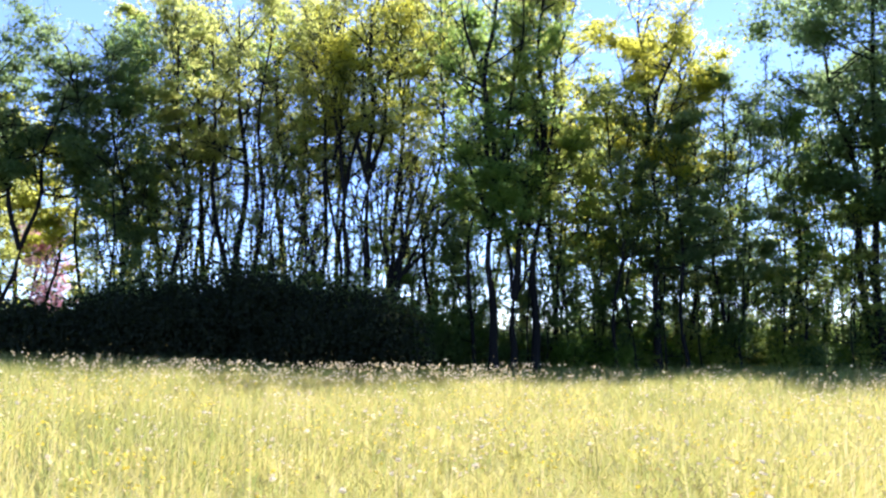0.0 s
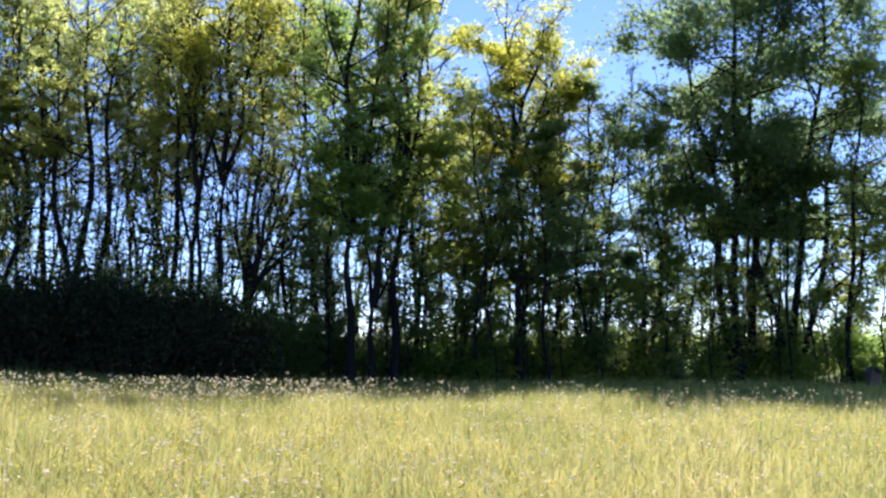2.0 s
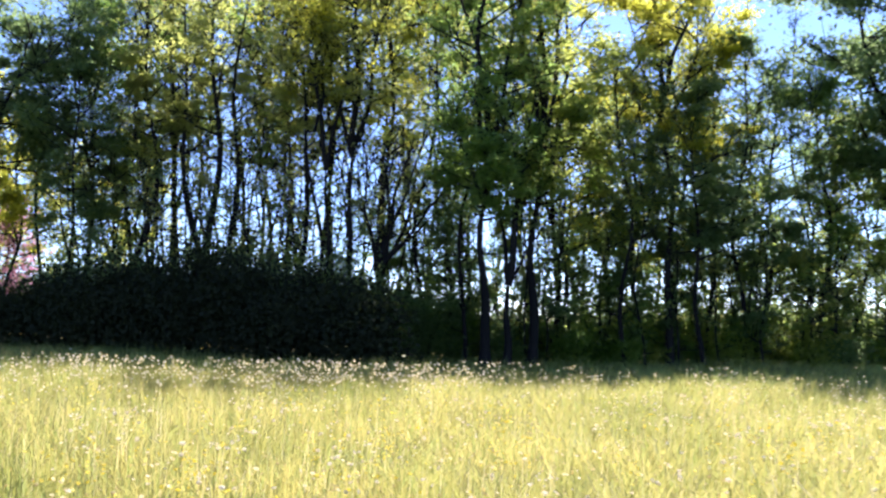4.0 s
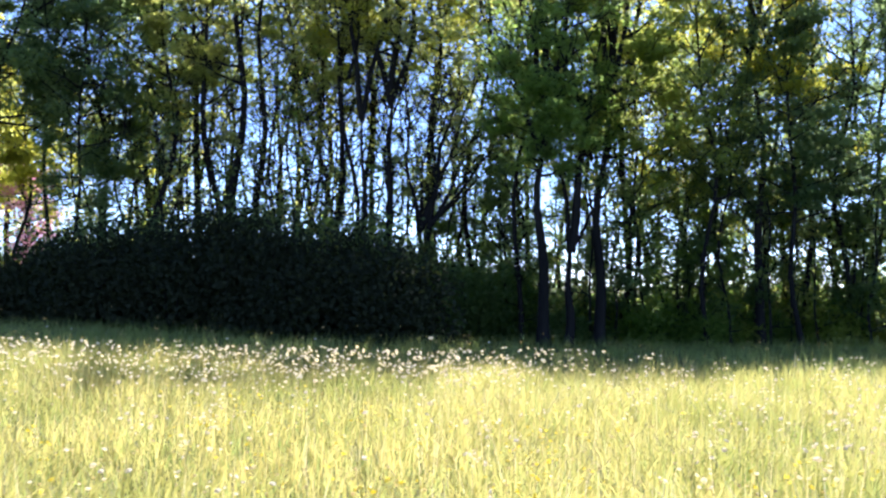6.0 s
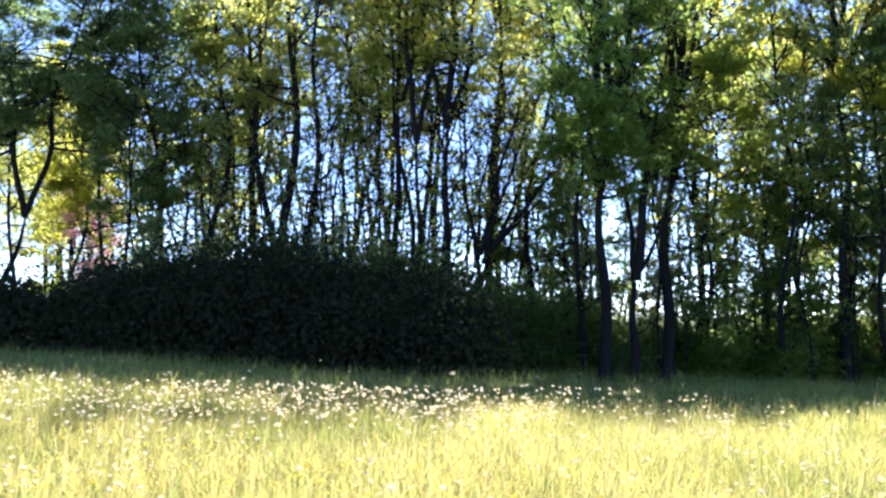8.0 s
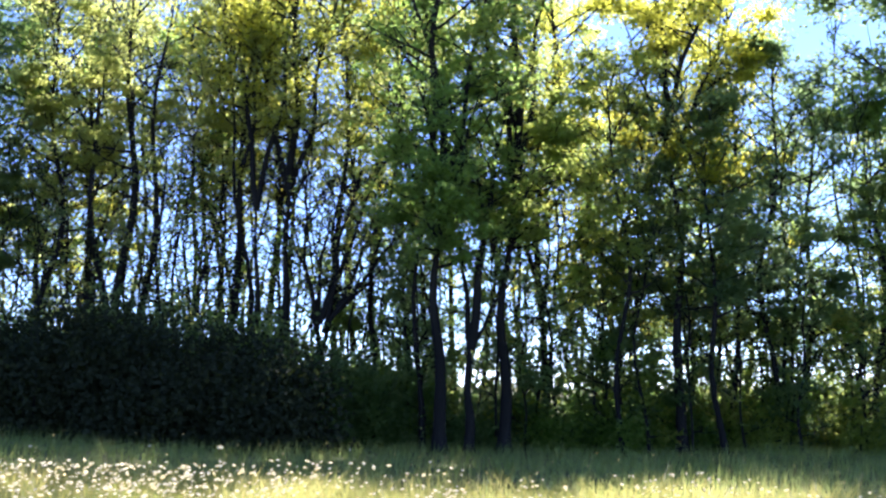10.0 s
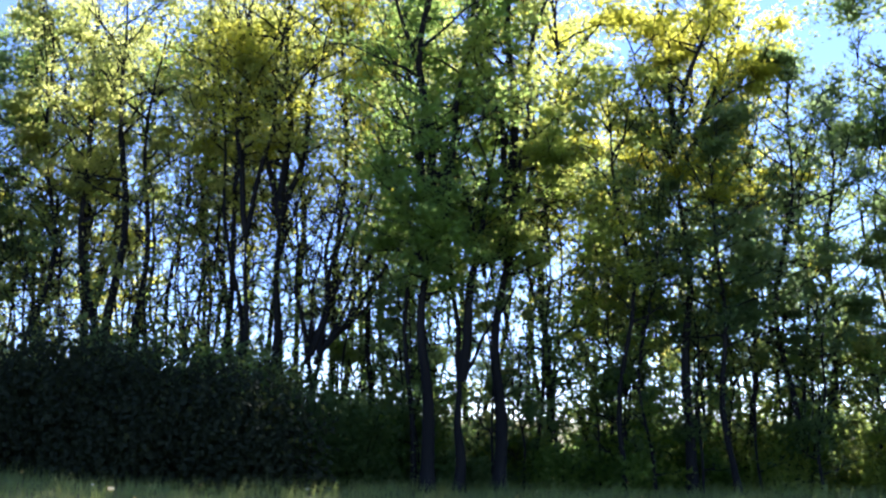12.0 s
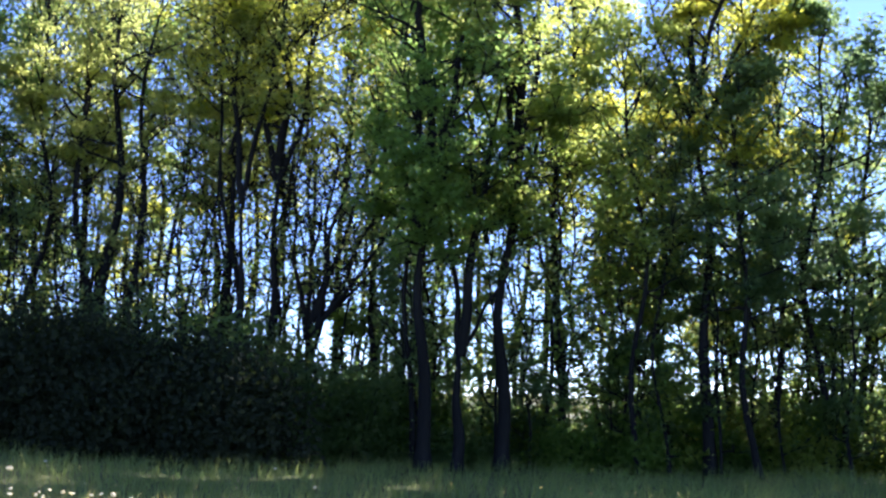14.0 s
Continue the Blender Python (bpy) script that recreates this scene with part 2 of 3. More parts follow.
def grow(name, seed, stems, crown_low, crown_top, reach, style, limbs, leaves, leaf_size, label, category="tree", group="",
         bark=None, clump=0.17, rise=(20, 60), fullness=0.45, split=False, fine=True, even=0.34, crowned=0, top=0.28):
    """A tree: one or several stems (x, y, z at the foot; x, y, z at the head; radius), limbs, twigs and leaves in clumps."""
    rng = np.random.default_rng(seed)
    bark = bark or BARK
    x0, y0 = stems[0][0], stems[0][1]
    root = thing(name, x0, y0, gz(x0, y0), label, category, group)
    origin = np.array([x0, y0, gz(x0, y0)])
    branches, anchors, paths = Tubes(), [], []
    for (ax, ay, az, bx, by, bz, rad) in stems:
        n = 14
        s = np.linspace(0, 1, n)
        p = np.array([ax, ay, az]) + s[:, None] * (np.array([bx, by, bz]) - np.array([ax, ay, az]))
        ph = rng.uniform(0, 6.28, 4)
        amp = (0.018 if rad > 0.12 else 0.028) * (bz - az) * np.sin(np.pi * s)
        p[:, 0] += amp * (np.sin(4 * s + ph[0]) + 0.6 * np.sin(11 * s + ph[1]))
        p[:, 1] += amp * (np.sin(4 * s + ph[2]) + 0.6 * np.sin(11 * s + ph[3]))
        r = 0.82 * rad * (1 - 0.93 * s) ** 0.85 + 0.008
        if az <= gz(ax, ay) + 0.1:
            r[0] *= 1.45
            p[0, 2] -= 0.12
        tube = Tubes()
        tube.add(p - origin, r, 9)
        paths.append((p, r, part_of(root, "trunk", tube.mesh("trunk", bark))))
    load = []
    if crowned:
        paths = paths[:crowned]
    paths = [q for q in paths if q[0][-1, 2] > crown_low + 0.8]
    for k in range(limbs):
        p, r, trunk = paths[k % len(paths)]
        lo = max(0.05, (crown_low - 0.8 - p[0, 2]) / (p[-1, 2] - p[0, 2]))
        s = lo + (0.97 - lo) * ((k // len(paths) + rng.uniform(0, 1)) / max(1, math.ceil(limbs / len(paths))))
        s = min(s, 0.97)
        start = along(p, s)
        u = np.clip((start[2] - crown_low) / (crown_top - crown_low), 0, 1)
        prof = reach * (0.55 + 0.45 * u / fullness if u < fullness else 1 - (1 - top) * ((u - fullness) / (1 - fullness)) ** 1.7)
        az = k * 2.39996 + rng.uniform(-0.5, 0.5)
        el = radians(rise[0] + (rise[1] - rise[0]) * u + rng.uniform(-12, 12))
        way = (math.cos(az) * math.cos(el), math.sin(az) * math.cos(el), math.sin(el))
        length = prof * rng.uniform(0.75, 1.2)
        if split:
            branches = Tubes()
        limb = bent(rng, start, way, length, 6, 0.45, 0.17)
        r0 = max(0.026, 0.6 * r[min(int(s * 13), 13)])
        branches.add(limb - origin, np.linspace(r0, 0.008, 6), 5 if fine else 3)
        for _ in range(5):
            q = rng.uniform(0.3, 1.0)
            b0 = along(limb, q)
            d = unit(unit(limb[-1] - limb[0]) + rng.normal(size=3) * 0.6)
            sub = bent(rng, b0, d, length * rng.uniform(0.25, 0.5), 4, 0.4, 0.15)
            branches.add(sub - origin, np.linspace(max(0.015, r0 * 0.5), 0.008, 4), 3)
            for e in (0.5, 0.75, 1.0):
                anchors.append(along(sub, e))
            for w in range(2):
                t0 = along(sub, rng.uniform(0.3, 1.0))
                tw = bent(rng, t0, unit(rng.normal(size=3) + np.array([0, 0, 0.3])), rng.uniform(0.3, 0.7), 3, 0.2, 0.15)
                if fine and w == 0 and k % 2:
                    branches.add(tw - origin, np.array([0.009, 0.007, 0.004]), 3)
                anchors.append(tw[-1])
        anchors.append(limb[-1])
        load += [rng.gamma(0.8, 1.0) + 0.12] * (len(anchors) - len(load))
        if split:
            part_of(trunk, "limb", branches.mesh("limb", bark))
    if not split:
        part_of(root, "branchwork", branches.mesh("branchwork", bark))
    anchors = np.array(anchors)
    high = anchors[:, 2] > crown_low - 0.6
    anchors, load = anchors[high], np.array(load)[high]
    weight = (rng.gamma(even, 1.0, len(anchors)) + 0.04) * load
    leaves, leaf_size = int(leaves * 0.84), leaf_size * 0.84
    pick = rng.choice(len(anchors), leaves, p=weight / weight.sum())
    c = anchors[pick] + rng.normal(size=(leaves, 3)) * np.array([clump, clump, clump * 0.42])
    part_of(root, "crown", leaf_mesh("crown", rng, c - origin, leaf_size, LEAF[style], 0.25, 1.6))
    return root


TREE_WORDS = {
    "lime": "tall slender deciduous tree with sunlit yellow-green spring leaves",
    "olive": "tall thin-stemmed tree with loose olive-green young foliage",
    "green": "slim woodland tree with fresh green leaves and dark bark",
    "fresh": "slender tree with bright fresh green leaves on dark limbs",
    "dark": "woodland tree with dense dark green leaves in shade",
}
SEED = [100]


def wood_tree(x, y, h, low, reach, style, radius, lean=0.0, limbs=26, leaves=10500, leaf_size=0.13, split=True, **more):
    SEED[0] += 1
    g = gz(x, y)
    return grow("tree", SEED[0], [(x, y, g, x + lean, y + random.uniform(-0.5, 0.5), h, radius)], max(low, g + 1.2), h, reach, style, limbs, leaves, leaf_size,
                TREE_WORDS[style], "tree", "trees of the wood edge", split=split, **more)


def sapling(x, y, h, style="green", leaves=2200, low=1.0, reach=1.1, radius=0.045):
    SEED[0] += 1
    g = gz(x, y)
    return grow("sapling", SEED[0], [(x, y, g, x + random.uniform(-0.5, 0.5), y + random.uniform(-0.4, 0.4), h, radius)], g + low, h, reach, style, 10, leaves, 0.135,
                "thin young sapling with sparse leaves among the trunks", "sapling", "saplings of the wood", clump=0.15, rise=(10, 55), split=True, fine=False)


def bush(x, y, width, depth, height, style="hedge", leaves=8000, label="dense dark shrub of the overgrown hedge", size=0.14, group="shrubs of the hedge", stem_count=10):
    SEED[0] += 1
    rng = np.random.default_rng(SEED[0])
    g = gz(x, y)
    root = thing("shrub", x, y, g, label, "shrub", group)
    lumps = []
    for k in range(stem_count):
        stems = Tubes()
        az, lean = rng.uniform(0, 6.28), rng.uniform(0.1, 0.9)
        tip = np.array([math.cos(az) * lean * width * 0.5, math.sin(az) * lean * depth * 0.5, height * (1 - 0.5 * lean ** 2) * rng.uniform(0.7, 1.0)])
        foot = np.array([tip[0] * 0.25, tip[1] * 0.25, -0.08])
        p = np.array([foot + (tip - foot) * s + np.array([0, 0, 0.25 * math.sin(math.pi * s)]) for s in np.linspace(0, 1, 6)])
        stems.add(p, np.linspace(0.028, 0.006, 6), 5)
        part_of(root, "stem", stems.mesh("stem", BARK))
        lumps += [tip * 0.95, foot + (tip - foot) * 0.72, foot + (tip - foot) * 0.45]
    for k in range(26):
        az, q = rng.uniform(0, 6.28), math.sqrt(rng.uniform())
        lumps.append(np.array([math.cos(az) * q * width * 0.48, math.sin(az) * q * depth * 0.48, height * rng.uniform(0.08, 0.75) * (1 - 0.4 * q * q)]))
    lumps = np.array(lumps)
    c = lumps[rng.integers(0, len(lumps), leaves)] + rng.normal(size=(leaves, 3)) * np.array([0.34, 0.34, 0.32]) * min(1.0, height / 2.2)
    c[:, 2] = np.abs(c[:, 2])
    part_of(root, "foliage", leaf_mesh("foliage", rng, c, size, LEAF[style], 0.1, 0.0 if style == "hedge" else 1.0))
    return root


# ---- the meadow ----
def make_ground():
    xs = np.concatenate([[-2500, -900, -300, -120, -60], np.linspace(-45, 45, 91), [60, 120, 300, 900, 2500]])
    ys = np.concatenate([[-2500, -900, -200, -60, -20], np.linspace(-8, 70, 79), [90, 140, 300, 900, 2500]])
    X, Y = np.meshgrid(xs, ys)
    Z = ground_z(X, Y)
    v = np.stack([X, Y, Z], -1).reshape(-1, 3)
    i, j = np.meshgrid(np.arange(len(ys) - 1), np.arange(len(xs) - 1), indexing="ij")
    a = i * len(xs) + j
    t = np.concatenate([np.stack([a, a + 1, a + len(xs) + 1], -1).reshape(-1, 3), np.stack([a, a + len(xs) + 1, a + len(xs)], -1).reshape(-1, 3)])
    ob = new("ground", fast_mesh("ground", v, t, GROUND, True))
    return tagged(ob, "grassy meadow ground running under the trees to the horizon", "ground", kind="structure")


make_ground()


def blades(name, seed, n, place, height, width, mat, label, curved=True, lean=0.5):
    """Grass blades as one sheet of stuff; place(rng, n) gives their feet."""
    rng = np.random.default_rng(seed)
    x, y = place(rng, n)
    # tussocks: height follows a slow pattern across the meadow
    patch = 0.8 + 0.2 * np.sin(x * 0.9 + 2 * np.sin(y * 0.5)) * np.sin(y * 0.7 + 1.0) + 0.22 * np.sin(x * 4.1 + 3 * np.sin(y * 1.7)) * np.sin(y * 3.3 + 2 * np.sin(x * 1.3))
    h = height * patch * rng.uniform(0.4, 1.2, n)
    az = rng.uniform(0, 2 * np.pi, n)
    bend = np.abs(rng.normal(size=n)) * lean * h
    dx, dy = np.cos(az) * bend + 0.05 * h, np.sin(az) * bend
    fa = rng.uniform(0, np.pi, n)
    w = width * rng.uniform(0.6, 1.4, n)
    wx, wy = np.cos(fa) * w, np.sin(fa) * w
    z = ground_z(x, y) - 0.02
    foot = np.stack([x, y, z], -1)
    wide = np.stack([wx, wy, 0 * x], -1)
    tip = foot + np.stack([dx, dy, h], -1)
    k = np.arange(n)[:, None]
    if curved:
        mid = foot + np.stack([dx * 0.3, dy * 0.3, h * 0.6], -1)
        v = np.stack([foot - wide * 0.5, foot + wide * 0.5, mid + wide * 0.4, mid - wide * 0.4, tip], 1).reshape(-1, 3)
        t = np.concatenate([k * 5 + np.array([[0, 1, 2]]), k * 5 + np.array([[0, 2, 3]]), k * 5 + np.array([[3, 2, 4]])])
    else:
        v = np.stack([foot - wide * 0.5, foot + wide * 0.5, tip], 1).reshape(-1, 3)
        t = k * 3 + np.array([[0, 1, 2]])
    ob = new(name, fast_mesh(name, v, t, mat))
    return tagged(ob, label, "grass", kind="stuff")


def wedge(y0, y1, spread, shift=1.5, power=1.0):
    def place(rng, n):
        start = y0 + rng.uniform(-6.0, 2.0, n)      # the thick grass thins out gradually
        y = start + (y1 - start) * rng.uniform(0, 1, n) ** power
        x = shift + np.clip(rng.normal(size=n) * 0.55, -1.6, 1.6) * (spread * y + 2.0)
        return x, y
    return place


def field(x0, x1, y0, y1):
    def place(rng, n):
        return rng.uniform(x0, x1, n), rng.uniform(y0, y1, n)
    return place


blades("meadow_grass", 1, 112000, wedge(4.5, 25.5, 0.5), 0.47, 0.0095, GRASS, "tall sunlit yellow-green meadow grass in flower", lean=0.8)
blades("grass_undergrowth", 6, 75000, wedge(4.5, 24.5, 0.5), 0.36, 0.011, GRASS_LOW, "short thick green grass at the foot of the meadow", curved=False, lean=0.9)
blades("shaded_grass", 2, 90000, field(-26, 28, 21.5, 39), 0.42, 0.013, GRASS_LOW, "green meadow grass in the shade of the trees", curved=False)
blades("side_grass", 3, 60000, field(-24, 26, -4, 21.5), 0.46, 0.012, GRASS_LOW, "sunlit green meadow grass further from the path", curved=False)
blades("straw_stalks", 4, 7000, wedge(4.5, 22.5, 0.55), 0.72, 0.006, STRAW, "dry straw-coloured grass stalks and seed heads", curved=False, lean=0.15)
blades("far_meadow_grass", 5, 14000, field(-45, 60, 46, 75), 0.5, 0.05, GRASS, "sunlit rough grass behind the wood", curved=False)


# ---- flowers ----
def flower_heads(name, seed, n, place, height, radius, mat, label, petals=6):
    rng = np.random.default_rng(seed)
    x, y = place(rng, n)
    h = height * rng.uniform(0.7, 1.25, n)
    r = radius * rng.uniform(0.6, 1.3, n)
    foot = np.stack([x, y, ground_z(x, y)], -1)
    head = foot + np.stack([rng.normal(size=n) * 0.05, rng.normal(size=n) * 0.05, h], -1)
    nrm = rng.normal(size=(n, 3)) * 0.5 + np.array([0, 0, 1.0])
    nrm /= np.linalg.norm(nrm, axis=1)[:, None]
    u = np.cross(nrm, rng.normal(size=(n, 3)))
    u /= np.linalg.norm(u, axis=1)[:, None]
    w = np.cross(nrm, u)
    top = head + nrm * r[:, None] * 0.5
    low = head - nrm * r[:, None] * 0.6
    vs = [top, low]
    for a in np.arange(petals) * 2 * np.pi / petals:
        vs.append(head + (u * np.cos(a) + w * np.sin(a)) * r[:, None])
    m = petals + 2
    k = np.arange(n)[:, None] * m
    ts = []
    for i in range(petals):
        j = (i + 1) % petals
        ts += [k + np.array([[0, 2 + i, 2 + j]]), k + np.array([[1, 2 + j, 2 + i]])]
    ob = new(name, fast_mesh(name, np.stack(vs, 1).reshape(-1, 3), np.concatenate(ts), mat))
    return tagged(ob, label, "flowers", kind="stuff")


def drifts(y0, y1, x0, x1, count, spread):
    def place(rng, n):
        cx, cy = rng.uniform(x0, x1, count), rng.uniform(y0, y1, count)
        i = rng.integers(0, count, n)
        return cx[i] + rng.normal(size=n) * spread, cy[i] + rng.normal(size=n) * spread * 0.8
    return place


def edge_drift(rng, n):
    """Clusters along the slanting edge of the shade."""
    cx = np.where(rng.uniform(0, 1, 190) < 0.72, rng.uniform(-5.5, 1.8, 190), rng.uniform(-10, 10, 190))
    cy = np.interp(cx, (-10, -7, -5, -1.3, 1, 5.6, 10), (22.2, 20.2, 19.6, 20.2, 21.0, 22.0, 23.4)) - np.abs(rng.normal(size=190)) * 0.85
    i = rng.integers(0, 190, n)
    return cx[i] + rng.normal(size=n) * 0.16, cy[i] + rng.normal(size=n) * 0.16


flower_heads("white_meadow_flowers", 11, 3000, drifts(6.5, 21.5, -8, 11, 380, 0.06), 0.57, 0.0165, WHITE, "drifts of small white meadow flowers in tall grass")
flower_heads("white_flower_drift", 12, 1250, edge_drift, 0.62, 0.021, WHITE, "dense drift of white flowers at the edge of the shade")
flower_heads("yellow_meadow_flowers", 13, 3000, drifts(5, 17, -10, 12, 420, 0.08), 0.54, 0.015, YELLOW, "small yellow buttercups scattered through the grass", 5)


flower_heads("grass_seed_heads", 14, 4000, wedge(5, 21.5, 0.52), 0.56, 0.012, STRAW, "pale feathery seed heads of flowering meadow grass", 4)
flower_heads("tall_seed_heads", 15, 400, drifts(19, 23.5, -12, 12, 60, 0.9), 0.78, 0.009, STRAW, "tall pale seed heads standing above the grass", 4)


def seed_flower(x, y, h, r):
    """One white flower head on its stem."""
    rng = random.Random(int(x * 97 + y * 31))
    root = thing("white_flower", x, y, gz(x, y), "single white fluffy flower head on a thin green stem", "flower", "white flowers in the meadow")
    st = Tubes()
    bend = rng.uniform(-0.06, 0.06)
    st.add([(0, 0, -0.03), (bend * 0.3, 0, h * 0.5), (bend, 0, h)], np.array([0.0035, 0.003, 0.0025]), 4)
    part_of(root, "stem", st.mesh("stem", STEM))
    bm = bmesh.new()
    bmesh.ops.create_icosphere(bm, subdivisions=2, radius=r)
    for v in bm.verts:
        v.co *= rng.uniform(0.7, 1.25)
        v.co.z *= 0.6
    me = bpy.data.meshes.new("flower_head")
    bm.to_mesh(me)
    bm.free()
    me.materials.append(WHITE)
    part_of(root, "flower_head", me).location = (bend, 0, h + r * 0.5)
    return root


frng = random.Random(5)
for k in range(90):
    fy = 6.0 + 12.0 * frng.random()
    seed_flower(1.5 + frng.uniform(-1, 1) * (0.42 * fy + 1.0), fy, frng.uniform(0.44, 0.6), frng.uniform(0.014, 0.027))
seed_flower(0.08, 22.93, 0.78, 0.035)
for k in range(16):
    seed_flower(frng.uniform(-9, 10), frng.uniform(21.5, 30), frng.uniform(0.35, 0.5), frng.uniform(0.02, 0.03))

# ---- the wood edge, from west to east ----
EDGE = "trees of the wood edge"
# forked tree at the west end, with a broad dark crown above
gw = gz(-16.1, 36.8)
grow("tree", 7, [(-16.1, 36.8, gw, -14.85, 36.8, 4.7, 0.16), (-14.9, 36.8, 4.5, -13.2, 37.0, 11.0, 0.1), (-14.95, 36.8, 4.4, -16.4, 37.1, 11.4, 0.11),
     (-16.3, 36.9, gw + 0.2, -18.4, 37.2, 10.2, 0.11)], 7.0, 12.2, 3.0, "dark", 60, 34000, 0.14,
     "forked spreading tree with a dense dark crown", "tree", EDGE, rise=(0, 40), split=True, even=0.9, top=0.6)
wood_tree(-15.0, 39.2, 8.4, 4.3, 2.1, "lime", 0.08, lean=0.3, leaves=9000, rise=(5, 50))
wood_tree(-16.9, 36.2, 11.6, 6.6, 2.8, "dark", 0.12, lean=0.3, leaves=12000, rise=(0, 45))
wood_tree(-17.6, 40.2, 9.4, 4.4, 2.4, "olive", 0.09, lean=0.2, leaves=10000, rise=(5, 50))
wood_tree(-20.4, 41.0, 10.6, 4.0, 2.8, "olive", 0.12, lean=-0.2, leaves=11000)
wood_tree(-13.1, 38.2, 11.5, 7.4, 2.2, "dark", 0.08, lean=-0.5, leaves=9000, rise=(0, 45))
wood_tree(-12.6, 40.0, 12.4, 5.4, 2.4, "green", 0.09, lean=0.2)
wood_tree(-11.4, 36.6, 10.0, 4.4, 2.0, "dark", 0.06, lean=-0.3, leaves=9000, rise=(-5, 40))
wood_tree(-11.7, 38.6, 12.6, 5.8, 2.7, "dark", 0.10, lean=-0.9, rise=(0, 45), leaves=14500, even=0.6)
wood_tree(-10.7, 40.6, 13.4, 6.0, 2.6, "green", 0.11, lean=-0.4, rise=(0, 45))
wood_tree(-10.0, 38.2, 13.2, 6.6, 2.4, "olive", 0.12, lean=0.2, fullness=0.6, top=0.5)
wood_tree(-9.2, 40.0, 13.8, 7.6, 2.6, "olive", 0.17, lean=-0.3, fullness=0.6, top=0.5)
# three dark stems from one foot
gt = gz(-7.6, 38.2)
grow("tree", 8, [(-7.75, 38.2, gt, -8.5, 38.3, 12.6, 0.15), (-7.55, 38.2, gt, -7.5, 38.2, 13.4, 0.19), (-7.35, 38.3, gt, -6.3, 38.4, 12.8, 0.14)],
     7.6, 13.6, 2.7, "olive", 36, 12500, 0.13, "three dark stems from one foot under olive-green young foliage", "tree", EDGE, split=True, fullness=0.6, top=0.5)
for lx, ly, lh, ls, lr in ((-8.5, 41.8, 13.0, "olive", 0.06), (-6.7, 41.5, 13.2, "olive", 0.07), (-6.2, 39.6, 12.4, "green", 0.055), (-5.9, 41.8, 13.4, "lime", 0.07), (-5.5, 40.6, 12.8, "olive", 0.06), (-5.2, 42.6, 13.6, "lime", 0.07), (-4.2, 42.0, 13.4, "lime", 0.08)):
    wood_tree(lx, ly, lh, 7.0, 1.8, ls, lr, lean=random.uniform(-0.5, 0.5), leaves=2600, limbs=20)
wood_tree(-4.8, 39.0, 13.2, 7.9, 2.4, "olive", 0.13, lean=0.5, leaves=7500)
# two stems from one foot, the thicker one with a wide fork
gv = gz(-3.6, 37.4)
grow("tree", 9, [(-3.6, 37.4, gv, -3.5, 37.4, 6.6, 0.15), (-3.5, 37.4, 6.4, -4.1, 37.5, 13.2, 0.1), (-3.5, 37.4, 6.3, -2.5, 37.6, 12.6, 0.09), (-3.85, 37.5, gv, -4.6, 37.6, 12.4, 0.09), (-3.9, 37.5, 7.6, -3.2, 37.7, 11.5, 0.06)],
     9.3, 14.0, 2.4, "lime", 40, 8500, 0.13, "pale-leaved tree with a wide fork, yellow-green at the top", "tree", EDGE, split=True, clump=0.24)
grow("tree", 16, [(-2.75, 37.8, gz(-2.7, 37.8), -2.7, 37.8, 7.6, 0.19), (-2.72, 37.8, 6.9, -3.9, 37.9, 12.8, 0.1), (-2.7, 37.8, 7.2, -2.5, 37.6, 13.9, 0.13), (-2.7, 37.8, 6.8, -1.4, 38.0, 12.6, 0.1)],
     9.0, 14.4, 2.5, "olive", 42, 8500, 0.13, "tall tree forking into three limbs under yellow-green leaves", "tree", EDGE, split=True, fullness=0.6, top=0.5, clump=0.24)
wood_tree(-2.0, 40.4, 14.2, 8.0, 2.2, "lime", 0.13, lean=0.3, leaves=8000)
# many-stemmed tree that fans out to one side
FAN = [(-0.35, 7.4, 0.07), (0.3, 6.6, 0.06), (0.75, 7.9, 0.08), (1.3, 7.4, 0.075), (1.75, 7.7, 0.07), (2.2, 6.9, 0.065), (2.45, 5.9, 0.06), (2.2, 5.1, 0.05)]
grow("tree", 10, [(-1.95, 37.9, gz(-1.9, 37.9), -1.85, 37.9, 3.9, 0.2), (-1.7, 38.0, gz(-1.7, 38), -1.5, 38.1, 5.2, 0.12)] +
     [(-1.9 + 0.05 * k, 37.9, 3.0 + 0.12 * (k % 4), -1.9 + dx, 37.9 + 0.35 * (k % 3 - 1), dz, 1.15 * dr) for k, (dx, dz, dr) in enumerate(FAN)],
     4.6, 8.2, 1.1, "olive", 40, 2600, 0.11, "many-stemmed shrubby tree with thin fanning branches", "tree", EDGE, rise=(20, 60), split=True)
wood_tree(-0.3, 39.5, 15.4, 8.6, 2.4, "olive", 0.1, lean=0.3, leaves=9000, limbs=32)
wood_tree(1.1, 36.8, 12.4, 6.0, 2.0, "green", 0.075, lean=-0.3, leaves=8000)
grow("tree", 18, [(1.68, 35.2, gz(1.7, 35.2), 1.75, 35.2, 6.8, 0.2), (1.74, 35.2, 6.2, 0.5, 35.4, 14.2, 0.1), (1.75, 35.2, 6.5, 2.0, 35.0, 15.4, 0.12), (1.74, 35.2, 5.8, 3.0, 35.3, 13.6, 0.09), (1.72, 35.2, 4.9, 0.4, 34.9, 8.4, 0.07), (1.73, 35.2, 5.2, 2.7, 34.6, 8.6, 0.06)],
     5.0, 15.4, 2.2, "green", 64, 26000, 0.13, "tall dark-stemmed tree with spreading green foliage", "tree", EDGE, split=True, even=0.6, rise=(2, 50))
